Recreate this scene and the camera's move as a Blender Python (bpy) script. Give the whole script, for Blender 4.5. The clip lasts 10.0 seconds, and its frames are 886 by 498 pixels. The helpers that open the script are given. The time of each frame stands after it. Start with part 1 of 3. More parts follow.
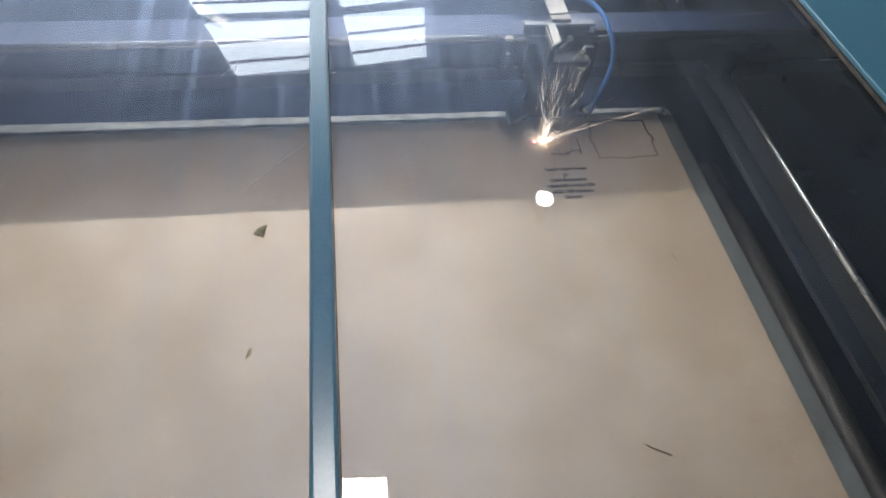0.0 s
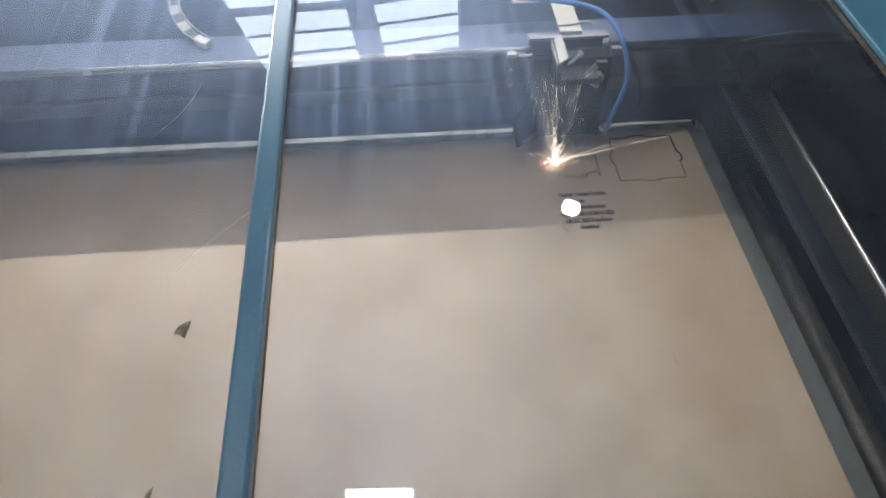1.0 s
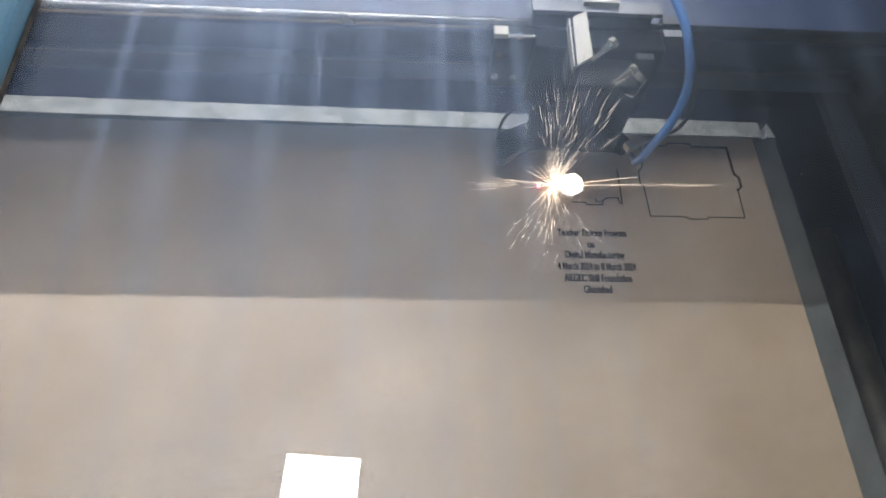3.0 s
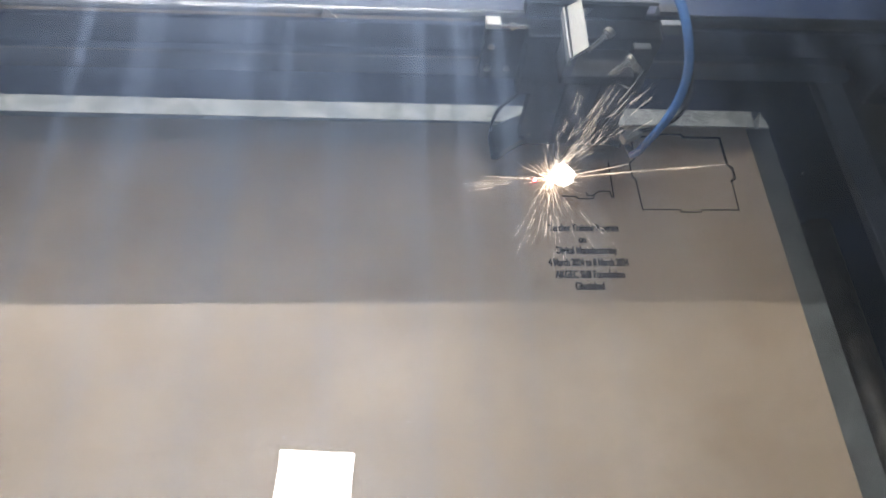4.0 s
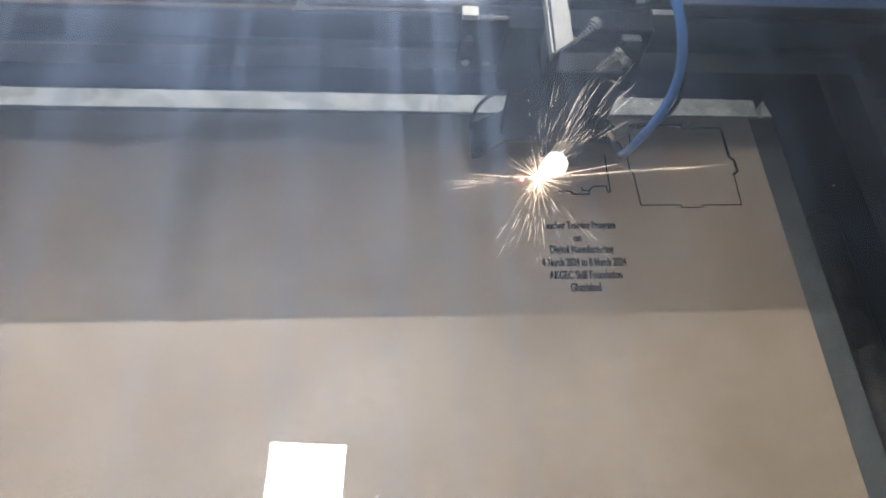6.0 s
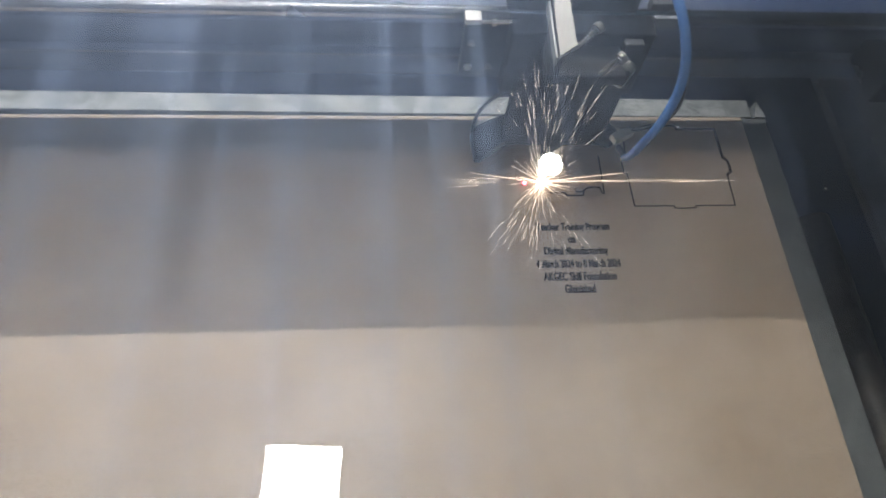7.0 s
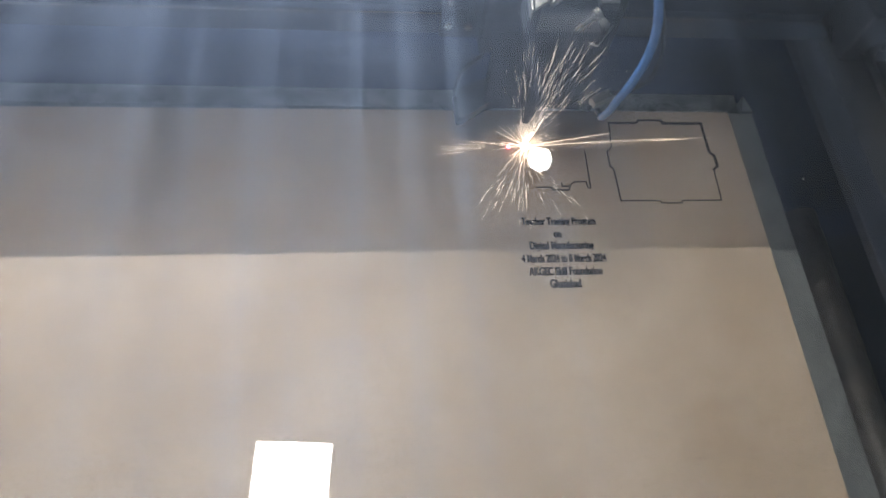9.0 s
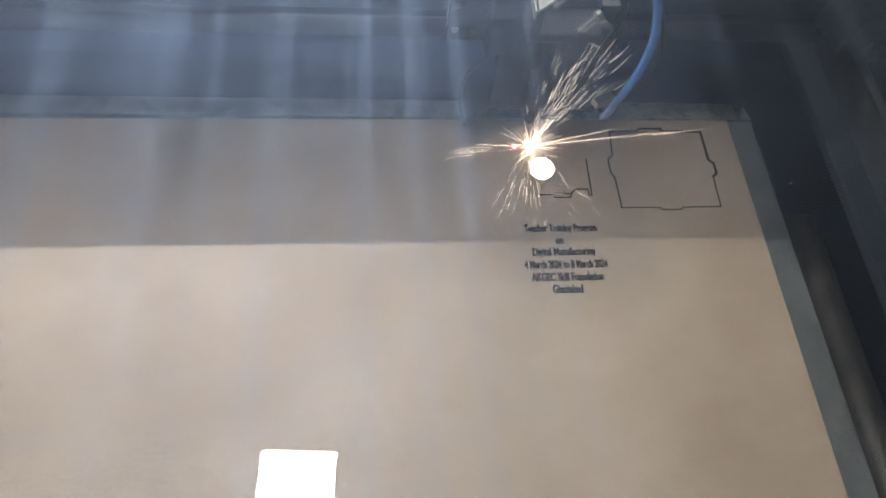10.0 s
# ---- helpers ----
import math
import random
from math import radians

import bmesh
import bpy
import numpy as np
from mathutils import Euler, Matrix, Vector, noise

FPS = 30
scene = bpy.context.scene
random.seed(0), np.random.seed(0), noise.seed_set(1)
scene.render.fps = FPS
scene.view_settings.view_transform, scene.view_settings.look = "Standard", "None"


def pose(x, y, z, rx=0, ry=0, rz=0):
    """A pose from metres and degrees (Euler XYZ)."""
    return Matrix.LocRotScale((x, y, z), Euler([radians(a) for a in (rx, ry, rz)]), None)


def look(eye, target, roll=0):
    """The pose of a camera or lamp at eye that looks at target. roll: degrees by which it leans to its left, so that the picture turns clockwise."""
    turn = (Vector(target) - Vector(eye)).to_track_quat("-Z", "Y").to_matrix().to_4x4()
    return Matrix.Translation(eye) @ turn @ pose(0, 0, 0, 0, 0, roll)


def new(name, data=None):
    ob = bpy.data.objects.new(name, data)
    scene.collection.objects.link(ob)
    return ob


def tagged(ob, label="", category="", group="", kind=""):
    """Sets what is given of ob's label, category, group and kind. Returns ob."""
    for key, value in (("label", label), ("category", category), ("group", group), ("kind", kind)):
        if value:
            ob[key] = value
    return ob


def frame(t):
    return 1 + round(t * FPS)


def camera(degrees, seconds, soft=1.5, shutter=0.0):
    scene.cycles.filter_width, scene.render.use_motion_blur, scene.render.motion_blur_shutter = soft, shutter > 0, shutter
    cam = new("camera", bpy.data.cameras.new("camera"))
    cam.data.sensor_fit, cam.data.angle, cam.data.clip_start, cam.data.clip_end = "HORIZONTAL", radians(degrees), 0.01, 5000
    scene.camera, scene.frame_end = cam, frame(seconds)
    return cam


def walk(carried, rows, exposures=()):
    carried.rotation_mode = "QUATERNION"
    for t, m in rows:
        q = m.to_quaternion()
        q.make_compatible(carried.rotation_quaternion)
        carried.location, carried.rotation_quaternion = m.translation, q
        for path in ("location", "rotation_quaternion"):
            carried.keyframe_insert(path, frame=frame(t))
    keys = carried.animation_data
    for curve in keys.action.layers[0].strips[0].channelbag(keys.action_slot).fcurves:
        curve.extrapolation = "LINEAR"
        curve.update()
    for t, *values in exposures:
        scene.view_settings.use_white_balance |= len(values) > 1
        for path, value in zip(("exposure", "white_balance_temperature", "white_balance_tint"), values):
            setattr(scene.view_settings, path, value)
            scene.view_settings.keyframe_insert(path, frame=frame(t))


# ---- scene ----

# ---------------------------------------------------------------- camera
# seconds, x, y, z, yaw, pitch, roll; origin: back right corner of the sheet, z 0 its top
PATH = [
    (0.0, -0.42298, -0.71841, 0.59396, -10.65, -49.65, 4.88),
    (0.5, -0.39471, -0.67853, 0.59054, -9.67, -49.94, 3.50),
    (1.0, -0.36451, -0.63331, 0.58193, -4.91, -51.33, 0.19),
    (1.5, -0.33750, -0.58463, 0.56313, -1.76, -52.95, -0.43),
    (2.0, -0.31319, -0.48527, 0.51283, -2.44, -58.59, 2.20),
    (2.5, -0.31304, -0.40545, 0.47364, -6.04, -59.64, 6.30),
    (4.0, -0.30710, -0.36919, 0.44789, -9.20, -60.61, 8.11),
    (4.5, -0.30413, -0.35893, 0.43994, -9.69, -61.16, 8.55),
    (5.0, -0.30168, -0.34865, 0.43105, -11.15, -62.30, 9.32),
    (5.5, -0.30143, -0.34634, 0.42928, -10.73, -61.94, 9.04),
    (7.0, -0.29981, -0.34405, 0.42917, -11.58, -61.78, 9.46),
    (7.5, -0.29975, -0.34399, 0.43042, -12.07, -61.73, 9.67),
    (8.0, -0.29722, -0.34308, 0.42807, -12.27, -61.76, 9.91),
    (8.5, -0.29666, -0.34480, 0.42920, -12.03, -61.89, 9.90),
    (9.0, -0.29398, -0.34404, 0.42579, -12.95, -61.95, 10.72),
    (9.5, -0.29462, -0.34467, 0.42814, -13.19, -61.98, 10.48),
    (10.0, -0.29543, -0.35033, 0.43319, -12.01, -61.22, 9.68),
]


def eye_pose(x, y, z, yaw, pitch, roll):
    a, b = radians(yaw), radians(pitch)
    ahead = Vector((-math.sin(a) * math.cos(b), math.cos(a) * math.cos(b), math.sin(b)))
    return look((x, y, z), Vector((x, y, z)) + ahead, roll)


cam = camera(65.87, 10.0, soft=1.6)
walk(cam, [(t, eye_pose(*p)) for t, *p in PATH], exposures=[(0.0, 0.90), (0.5, 0.86), (1.0, 0.82), (1.5, 0.82), (2.2, 0.80), (4.0, 0.80), (10.0, 0.68)])

# ---------------------------------------------------------------- light
CEIL = 1.78
world = bpy.data.worlds.new("world")
scene.world = world
world.use_nodes = True
sky = world.node_tree.nodes.new("ShaderNodeTexSky")
sky.sky_type, sky.sun_disc, sky.sun_elevation, sky.sun_rotation = "NISHITA", False, radians(50), radians(0)
world.node_tree.links.new(sky.outputs["Color"], world.node_tree.nodes["Background"].inputs["Color"])
world.node_tree.nodes["Background"].inputs["Strength"].default_value = 0.1

# the LED bar above the back of the work area
LED = (-0.485, 0.191, 0.373)
lamp = bpy.data.lights.new("led_bar_light", "AREA")
lamp.shape, lamp.size, lamp.size_y, lamp.energy, lamp.color = "RECTANGLE", 0.90, 0.003, 2.5, (1.0, 0.985, 0.965)
lamp_ob = new("led_bar_light", lamp)
lamp_ob.matrix_world = look(LED, (-0.485, -0.35, 0.0))

# ---------------------------------------------------------------- materials
MATS = {}


def nodes_of(name):
    m = bpy.data.materials.new(name)
    m.use_nodes = True
    nt = m.node_tree
    return m, nt, nt.nodes["Principled BSDF"]


def node(nt, kind, **props):
    n = nt.nodes.new(kind)
    for k, v in props.items():
        n.inputs[k].default_value = v
    return n


def surface(name, base, dark=None, rough=0.5, metal=0.0, grain=200.0, blotch=8.0, bump=0.05, amount=0.5, stretch=(1, 1, 1), rough_var=0.15, coords="Object"):
    """A painted, metal or wooden surface with grain and stains at two scales."""
    if name in MATS:
        return MATS[name]
    m, nt, bsdf = nodes_of(name)
    dark = dark or tuple(c * 0.6 for c in base)
    tc = nt.nodes.new("ShaderNodeTexCoord")
    mp = nt.nodes.new("ShaderNodeMapping")
    mp.inputs["Scale"].default_value = stretch
    nt.links.new(tc.outputs[coords], mp.inputs["Vector"])
    fine = node(nt, "ShaderNodeTexNoise", Scale=grain, Detail=6.0, Roughness=0.7)
    wide = node(nt, "ShaderNodeTexNoise", Scale=blotch, Detail=4.0, Roughness=0.6)
    for n in (fine, wide):
        nt.links.new(mp.outputs["Vector"], n.inputs["Vector"])
    mix = nt.nodes.new("ShaderNodeMath")
    mix.operation = "MULTIPLY"
    nt.links.new(fine.outputs["Fac"], mix.inputs[0])
    nt.links.new(wide.outputs["Fac"], mix.inputs[1])
    ramp = nt.nodes.new("ShaderNodeValToRGB")
    ramp.color_ramp.elements[0].position, ramp.color_ramp.elements[1].position = 0.25 - 0.2 * amount, 0.25 + 0.25 * amount
    ramp.color_ramp.elements[0].color, ramp.color_ramp.elements[1].color = (*dark, 1), (*base, 1)
    nt.links.new(mix.outputs[0], ramp.inputs["Fac"])
    nt.links.new(ramp.outputs["Color"], bsdf.inputs["Base Color"])
    r = nt.nodes.new("ShaderNodeMapRange")
    r.inputs["To Min"].default_value, r.inputs["To Max"].default_value = max(0.02, rough - rough_var), min(1.0, rough + rough_var)
    nt.links.new(wide.outputs["Fac"], r.inputs["Value"])
    nt.links.new(r.outputs["Result"], bsdf.inputs["Roughness"])
    bsdf.inputs["Metallic"].default_value = metal
    if bump:
        b = node(nt, "ShaderNodeBump", Strength=bump, Distance=0.001)
        nt.links.new(fine.outputs["Fac"], b.inputs["Height"])
        nt.links.new(b.outputs["Normal"], bsdf.inputs["Normal"])
    MATS[name] = m
    return m


def glow(name, color, strength):
    if name not in MATS:
        m, nt, bsdf = nodes_of(name)
        bsdf.inputs["Base Color"].default_value = (*color, 1)
        bsdf.inputs["Emission Color"].default_value = (*color, 1)
        bsdf.inputs["Emission Strength"].default_value = strength
        if strength < 12 and name != "daylight":  # tiny glints light nothing worth sampling
            m.cycles.emission_sampling = "NONE"
        MATS[name] = m
    return MATS[name]


BOARD = surface("mdf", (0.560, 0.458, 0.362), (0.478, 0.384, 0.298), rough=0.55, grain=900, blotch=9, bump=0.012, amount=0.9)


def flecked_board():
    """Adds small fibre flecks and pale wear to the board."""
    nt = BOARD.node_tree
    bsdf = nt.nodes["Principled BSDF"]
    tc = nt.nodes["Texture Coordinate"]
    ramp = nt.nodes["Color Ramp"]
    mp = nt.nodes.new("ShaderNodeMapping")
    mp.inputs["Scale"].default_value = (1.0, 1.25, 1.0)
    nt.links.new(tc.outputs["Object"], mp.inputs["Vector"])
    fleck = node(nt, "ShaderNodeTexNoise", Scale=420.0, Detail=3.0, Roughness=0.7)
    nt.links.new(mp.outputs["Vector"], fleck.inputs["Vector"])
    pick = nt.nodes.new("ShaderNodeValToRGB")
    pick.color_ramp.elements[0].position, pick.color_ramp.elements[1].position = 0.34, 0.50
    pick.color_ramp.elements[0].color, pick.color_ramp.elements[1].color = (0.66, 0.63, 0.60, 1), (1, 1, 1, 1)
    nt.links.new(fleck.outputs["Fac"], pick.inputs["Fac"])
    stain = node(nt, "ShaderNodeTexNoise", Scale=8.0, Detail=5.0, Roughness=0.55)
    nt.links.new(tc.outputs["Object"], stain.inputs["Vector"])
    pick2 = nt.nodes.new("ShaderNodeValToRGB")
    pick2.color_ramp.elements[0].position, pick2.color_ramp.elements[1].position = 0.32, 0.60
    pick2.color_ramp.elements[0].color, pick2.color_ramp.elements[1].color = (0.80, 0.75, 0.68, 1), (1, 1, 1, 1)
    nt.links.new(stain.outputs["Fac"], pick2.inputs["Fac"])
    mott = node(nt, "ShaderNodeTexNoise", Scale=85.0, Detail=4.0, Roughness=0.7)
    nt.links.new(mp.outputs["Vector"], mott.inputs["Vector"])
    pick3 = nt.nodes.new("ShaderNodeValToRGB")
    pick3.color_ramp.elements[0].position, pick3.color_ramp.elements[1].position = 0.36, 0.62
    pick3.color_ramp.elements[0].color, pick3.color_ramp.elements[1].color = (0.93, 0.92, 0.91, 1), (1.02, 1.02, 1.02, 1)
    nt.links.new(mott.outputs["Fac"], pick3.inputs["Fac"])
    last = ramp.outputs["Color"]
    for p in (pick, pick2, pick3):
        mul = nt.nodes.new("ShaderNodeMix")
        mul.data_type, mul.blend_type = "RGBA", "MULTIPLY"
        mul.inputs["Factor"].default_value = 1.0
        nt.links.new(last, mul.inputs["A"])
        nt.links.new(p.outputs["Color"], mul.inputs["B"])
        last = mul.outputs["Result"]
    nt.links.new(last, bsdf.inputs["Base Color"])


flecked_board()
CHAR = surface("charred", (0.03, 0.022, 0.018), (0.008, 0.006, 0.005), rough=0.9, grain=2500, bump=0.2)
ALU = surface("aluminium", (0.40, 0.41, 0.40), (0.17, 0.18, 0.18), rough=0.5, metal=0.25, grain=420, blotch=55, amount=0.34)
ANODISED = surface("grey_anodised", (0.17, 0.18, 0.20), (0.09, 0.095, 0.11), rough=0.45, metal=0.5, grain=300, blotch=20, stretch=(0.2, 1, 1))
ALU_DULL = surface("dull_aluminium", (0.235, 0.245, 0.240), (0.075, 0.082, 0.080), rough=0.5, metal=0.2, grain=260, blotch=26, amount=0.9)
FLANGE = surface("glossy_dark_flange", (0.070, 0.098, 0.165), (0.042, 0.060, 0.105), rough=0.14, grain=300, blotch=20, bump=0.0, rough_var=0.04, stretch=(0.2, 1, 1))
STEEL = surface("polished_steel", (0.75, 0.75, 0.76), (0.5, 0.5, 0.5), rough=0.26, metal=1.0, grain=500, bump=0.0, rough_var=0.05)
BLACK = surface("black_anodised", (0.024, 0.026, 0.031), (0.010, 0.011, 0.014), rough=0.58, metal=0.0, grain=300, blotch=14, bump=0.03)
BLACK_SHEET = surface("black_sheet_metal", (0.024, 0.040, 0.100), (0.008, 0.014, 0.036), rough=0.45, grain=120, blotch=9, bump=0.04, amount=0.8)
BEAM_BLACK = surface("blue_black_anodised", (0.032, 0.050, 0.112), (0.012, 0.020, 0.048), rough=0.4, grain=260, blotch=16, bump=0.03, amount=0.8, stretch=(0.15, 1, 1))
SOOT = surface("satin_black_top", (0.012, 0.017, 0.032), (0.005, 0.007, 0.014), rough=0.3, grain=200, blotch=16, bump=0.02)
BLACK_GLOSS = surface("glossy_black_cover", (0.014, 0.018, 0.030), (0.006, 0.008, 0.014), rough=0.30, grain=200, blotch=16, bump=0.02, rough_var=0.12)
MATTE = surface("matte_black_paint", (0.010, 0.010, 0.012), (0.005, 0.005, 0.006), rough=0.75, grain=300, blotch=20, bump=0.03)
MATTE.node_tree.nodes["Principled BSDF"].inputs["Specular IOR Level"].default_value = 0.15
for dull in (BLACK_GLOSS, BLACK_SHEET):
    dull.node_tree.nodes["Principled BSDF"].inputs["Specular IOR Level"].default_value = 0.3
PLASTIC = surface("black_plastic", (0.010, 0.010, 0.011), rough=0.62, grain=700, bump=0.03)
PLASTIC.node_tree.nodes["Principled BSDF"].inputs["Specular IOR Level"].default_value = 0.25
RUSTY = surface("dirty_steel", (0.15, 0.135, 0.12), (0.02, 0.019, 0.018), rough=0.55, metal=0.7, grain=300, blotch=60, bump=0.15, amount=0.8)
BLUE = surface("blue_enamel", (0.072, 0.215, 0.31), (0.05, 0.165, 0.25), rough=0.38, grain=500, blotch=12, bump=0.06, amount=0.8)
BAR_BLUE = surface("glossy_blue_enamel", (0.095, 0.235, 0.36), (0.065, 0.18, 0.29), rough=0.30, grain=500, blotch=14, bump=0.05, amount=0.8, rough_var=0.08)
BAR_BLUE.node_tree.nodes["Principled BSDF"].inputs["Coat Weight"].default_value = 0.6
BAR_BLUE.node_tree.nodes["Principled BSDF"].inputs["Coat Roughness"].default_value = 0.22
HOSE = surface("blue_hose", (0.07, 0.19, 0.45), (0.055, 0.15, 0.38), rough=0.25, grain=300, bump=0.0)
CREAM = surface("plated_bracket", (0.37, 0.35, 0.31), (0.27, 0.255, 0.225), rough=0.4, metal=0.3, grain=300, bump=0.02)
PLATE = surface("grey_plating", (0.25, 0.24, 0.215), (0.16, 0.155, 0.14), rough=0.42, metal=0.3, grain=260, blotch=60, bump=0.02)
SCRATCH = surface("scratch_white", (0.8, 0.82, 0.85), rough=0.6, bump=0.0)
BRASS = surface("worn_plating", (0.38, 0.35, 0.29), (0.16, 0.15, 0.12), rough=0.3, metal=0.8, grain=500, blotch=60)
WALLS = surface("white_plaster", (0.76, 0.78, 0.80), (0.68, 0.70, 0.73), rough=0.9, grain=60, blotch=1.5, bump=0.05)
CONCRETE = surface("concrete", (0.40, 0.385, 0.37), (0.30, 0.29, 0.275), rough=0.8, grain=40, blotch=2, bump=0.1)
DARK = surface("dark_steel", (0.05, 0.05, 0.055), rough=0.5, metal=0.5, grain=300)
LEAF = surface("dry_scrap", (0.36, 0.31, 0.22), (0.16, 0.14, 0.09), rough=0.8, grain=600)
FIBRE = surface("dark_fibre", (0.085, 0.065, 0.035), (0.03, 0.025, 0.015), rough=0.8, grain=600)
DAYLIGHT = glow("daylight", (0.82, 0.91, 1.0), 3.6)
PANEL_GLOW = glow("panel_glow", (1.0, 0.98, 0.95), 40.0)
BULB_GLOW = glow("bulb_glow", (0.97, 1.0, 0.93), 60.0)
SPARK = glow("spark_glow", (1.0, 0.83, 0.65), 3.2)
HOT = glow("hot_glow", (1.0, 0.88, 0.72), 26.0)
RED_DOT = glow("red_pointer_glow", (1.0, 0.10, 0.16), 10.0)


def acrylic():
    m, nt, bsdf = nodes_of("scratched_acrylic")
    bsdf.inputs["Transmission Weight"].default_value = 1.0
    bsdf.inputs["IOR"].default_value = 1.45
    bsdf.inputs["Roughness"].default_value = 0.0
    tc = nt.nodes.new("ShaderNodeTexCoord")
    # dust film: wiping streaks along y, clouds, and fine scratches
    mp = nt.nodes.new("ShaderNodeMapping")
    mp.inputs["Scale"].default_value = (90, 4.0, 1)
    nt.links.new(tc.outputs["Object"], mp.inputs["Vector"])
    streak = node(nt, "ShaderNodeTexNoise", Scale=1.0, Detail=5.0, Roughness=0.6)
    nt.links.new(mp.outputs["Vector"], streak.inputs["Vector"])
    cloud = node(nt, "ShaderNodeTexNoise", Scale=7.0, Detail=3.0, Roughness=0.5)
    nt.links.new(tc.outputs["Object"], cloud.inputs["Vector"])
    mul = nt.nodes.new("ShaderNodeMath")
    mul.operation = "MULTIPLY"
    nt.links.new(streak.outputs["Fac"], mul.inputs[0])
    nt.links.new(cloud.outputs["Fac"], mul.inputs[1])
    rng = nt.nodes.new("ShaderNodeMapRange")
    rng.inputs["From Min"].default_value, rng.inputs["From Max"].default_value = 0.12, 0.42
    rng.inputs["To Min"].default_value, rng.inputs["To Max"].default_value = 0.002, 0.010
    nt.links.new(mul.outputs[0], rng.inputs["Value"])
    dust = nt.nodes.new("ShaderNodeBsdfDiffuse")
    dust.inputs["Color"].default_value = (0.72, 0.78, 0.86, 1)
    # fine scuffs spread the mirrored light
    scuff = nt.nodes.new("ShaderNodeBsdfGlossy")
    scuff.inputs["Roughness"].default_value = 0.46
    scuff.inputs["Color"].default_value = (0.565, 0.70, 0.975, 1)

    def mapped(scale, turn, detail, lo, hi, a, b, warp=0.0):
        """Noise stretched along one direction, its range lo..hi spread over a..b."""
        mp = nt.nodes.new("ShaderNodeMapping")
        mp.inputs["Scale"].default_value = scale
        mp.inputs["Rotation"].default_value = (0, 0, turn)
        nt.links.new(tc.outputs["Object"], mp.inputs["Vector"])
        tex = node(nt, "ShaderNodeTexNoise", Scale=1.0, Detail=detail, Roughness=0.65, Distortion=warp)
        nt.links.new(mp.outputs["Vector"], tex.inputs["Vector"])
        r = nt.nodes.new("ShaderNodeMapRange")
        for k, v in (("From Min", lo), ("From Max", hi), ("To Min", a), ("To Max", b)):
            r.inputs[k].default_value = v
        nt.links.new(tex.outputs["Fac"], r.inputs["Value"])
        return r.outputs["Result"]

    def joined(op, p, q):
        n = nt.nodes.new("ShaderNodeMath")
        n.operation = op
        for i, v in enumerate((p, q)):
            if isinstance(v, float):
                n.inputs[i].default_value = v
            else:
                nt.links.new(v, n.inputs[i])
        return n.outputs[0]

    brushed = mapped((24, 900, 1), 0.14, 5.0, 0.38, 0.68, 0.030, 0.085, 0.6)
    crossed = mapped((24, 800, 1), -0.22, 4.0, 0.56, 0.72, 0.0, 0.030)
    wiped = mapped((150, 1.4, 1), 0.04, 4.0, 0.48, 0.70, 0.0, 0.060)
    smear = mapped((26, 7, 1), -0.35, 4.0, 0.42, 0.70, 0.08, 0.50, 0.8)
    marks = joined("MULTIPLY", joined("ADD", joined("ADD", brushed, crossed), wiped), 1.12)
    # the sheet is worn most over its middle, and nearly clear but for smears towards the right-hand frame
    sep = nt.nodes.new("ShaderNodeSeparateXYZ")
    nt.links.new(tc.outputs["Object"], sep.inputs["Vector"])
    warp = joined("ADD", joined("MULTIPLY", cloud.outputs["Fac"], 0.10), sep.outputs["X"])
    wear = nt.nodes.new("ShaderNodeMapRange")
    wear.interpolation_type = "SMOOTHSTEP"
    # scuffs carried further right to imitate glow and smoke veiling the laser unit
    wear.inputs["From Min"].default_value, wear.inputs["From Max"].default_value = -0.27, -0.11
    wear.inputs["To Min"].default_value = 1.0
    nt.links.new(smear, wear.inputs["To Max"])
    nt.links.new(warp, wear.inputs["Value"])
    worn = nt.nodes.new("ShaderNodeMath")
    worn.operation = "MULTIPLY"
    nt.links.new(marks, worn.inputs[0])
    # scuff haze raised over the rear half to imitate a brighter, bluer veil
    rear = nt.nodes.new("ShaderNodeMapRange")
    rear.interpolation_type = "SMOOTHSTEP"
    for k, v in (("From Min", -0.34), ("From Max", -0.20), ("To Min", 0.58), ("To Max", 1.12)):
        rear.inputs[k].default_value = v
    nt.links.new(sep.outputs["Y"], rear.inputs["Value"])
    nt.links.new(joined("MULTIPLY", wear.outputs["Result"], rear.outputs["Result"]), worn.inputs[1])
    haze = nt.nodes.new("ShaderNodeMixShader")
    nt.links.new(worn.outputs[0], haze.inputs["Fac"])
    nt.links.new(bsdf.outputs["BSDF"], haze.inputs[1])
    nt.links.new(scuff.outputs["BSDF"], haze.inputs[2])
    mix = nt.nodes.new("ShaderNodeMixShader")
    out = nt.nodes["Material Output"]
    nt.links.new(rng.outputs["Result"], mix.inputs["Fac"])
    nt.links.new(haze.outputs["Shader"], mix.inputs[1])
    nt.links.new(dust.outputs["BSDF"], mix.inputs[2])
    nt.links.new(mix.outputs["Shader"], out.inputs["Surface"])
    return m


ACRYLIC = acrylic()

# ---------------------------------------------------------------- mesh helpers


def box(bm, x0, x1, y0, y1, z0, z1, bevel=0.0):
    vs = [bm.verts.new((x, y, z)) for x in (x0, x1) for y in (y0, y1) for z in (z0, z1)]
    fs = [bm.faces.new([vs[i] for i in f]) for f in ((0, 1, 3, 2), (4, 6, 7, 5), (0, 4, 5, 1), (2, 3, 7, 6), (0, 2, 6, 4), (1, 5, 7, 3))]
    if bevel:
        es = list({e for f in fs for e in f.edges})
        bmesh.ops.bevel(bm, geom=es, offset=bevel, segments=2, affect="EDGES", profile=0.5)
    return fs


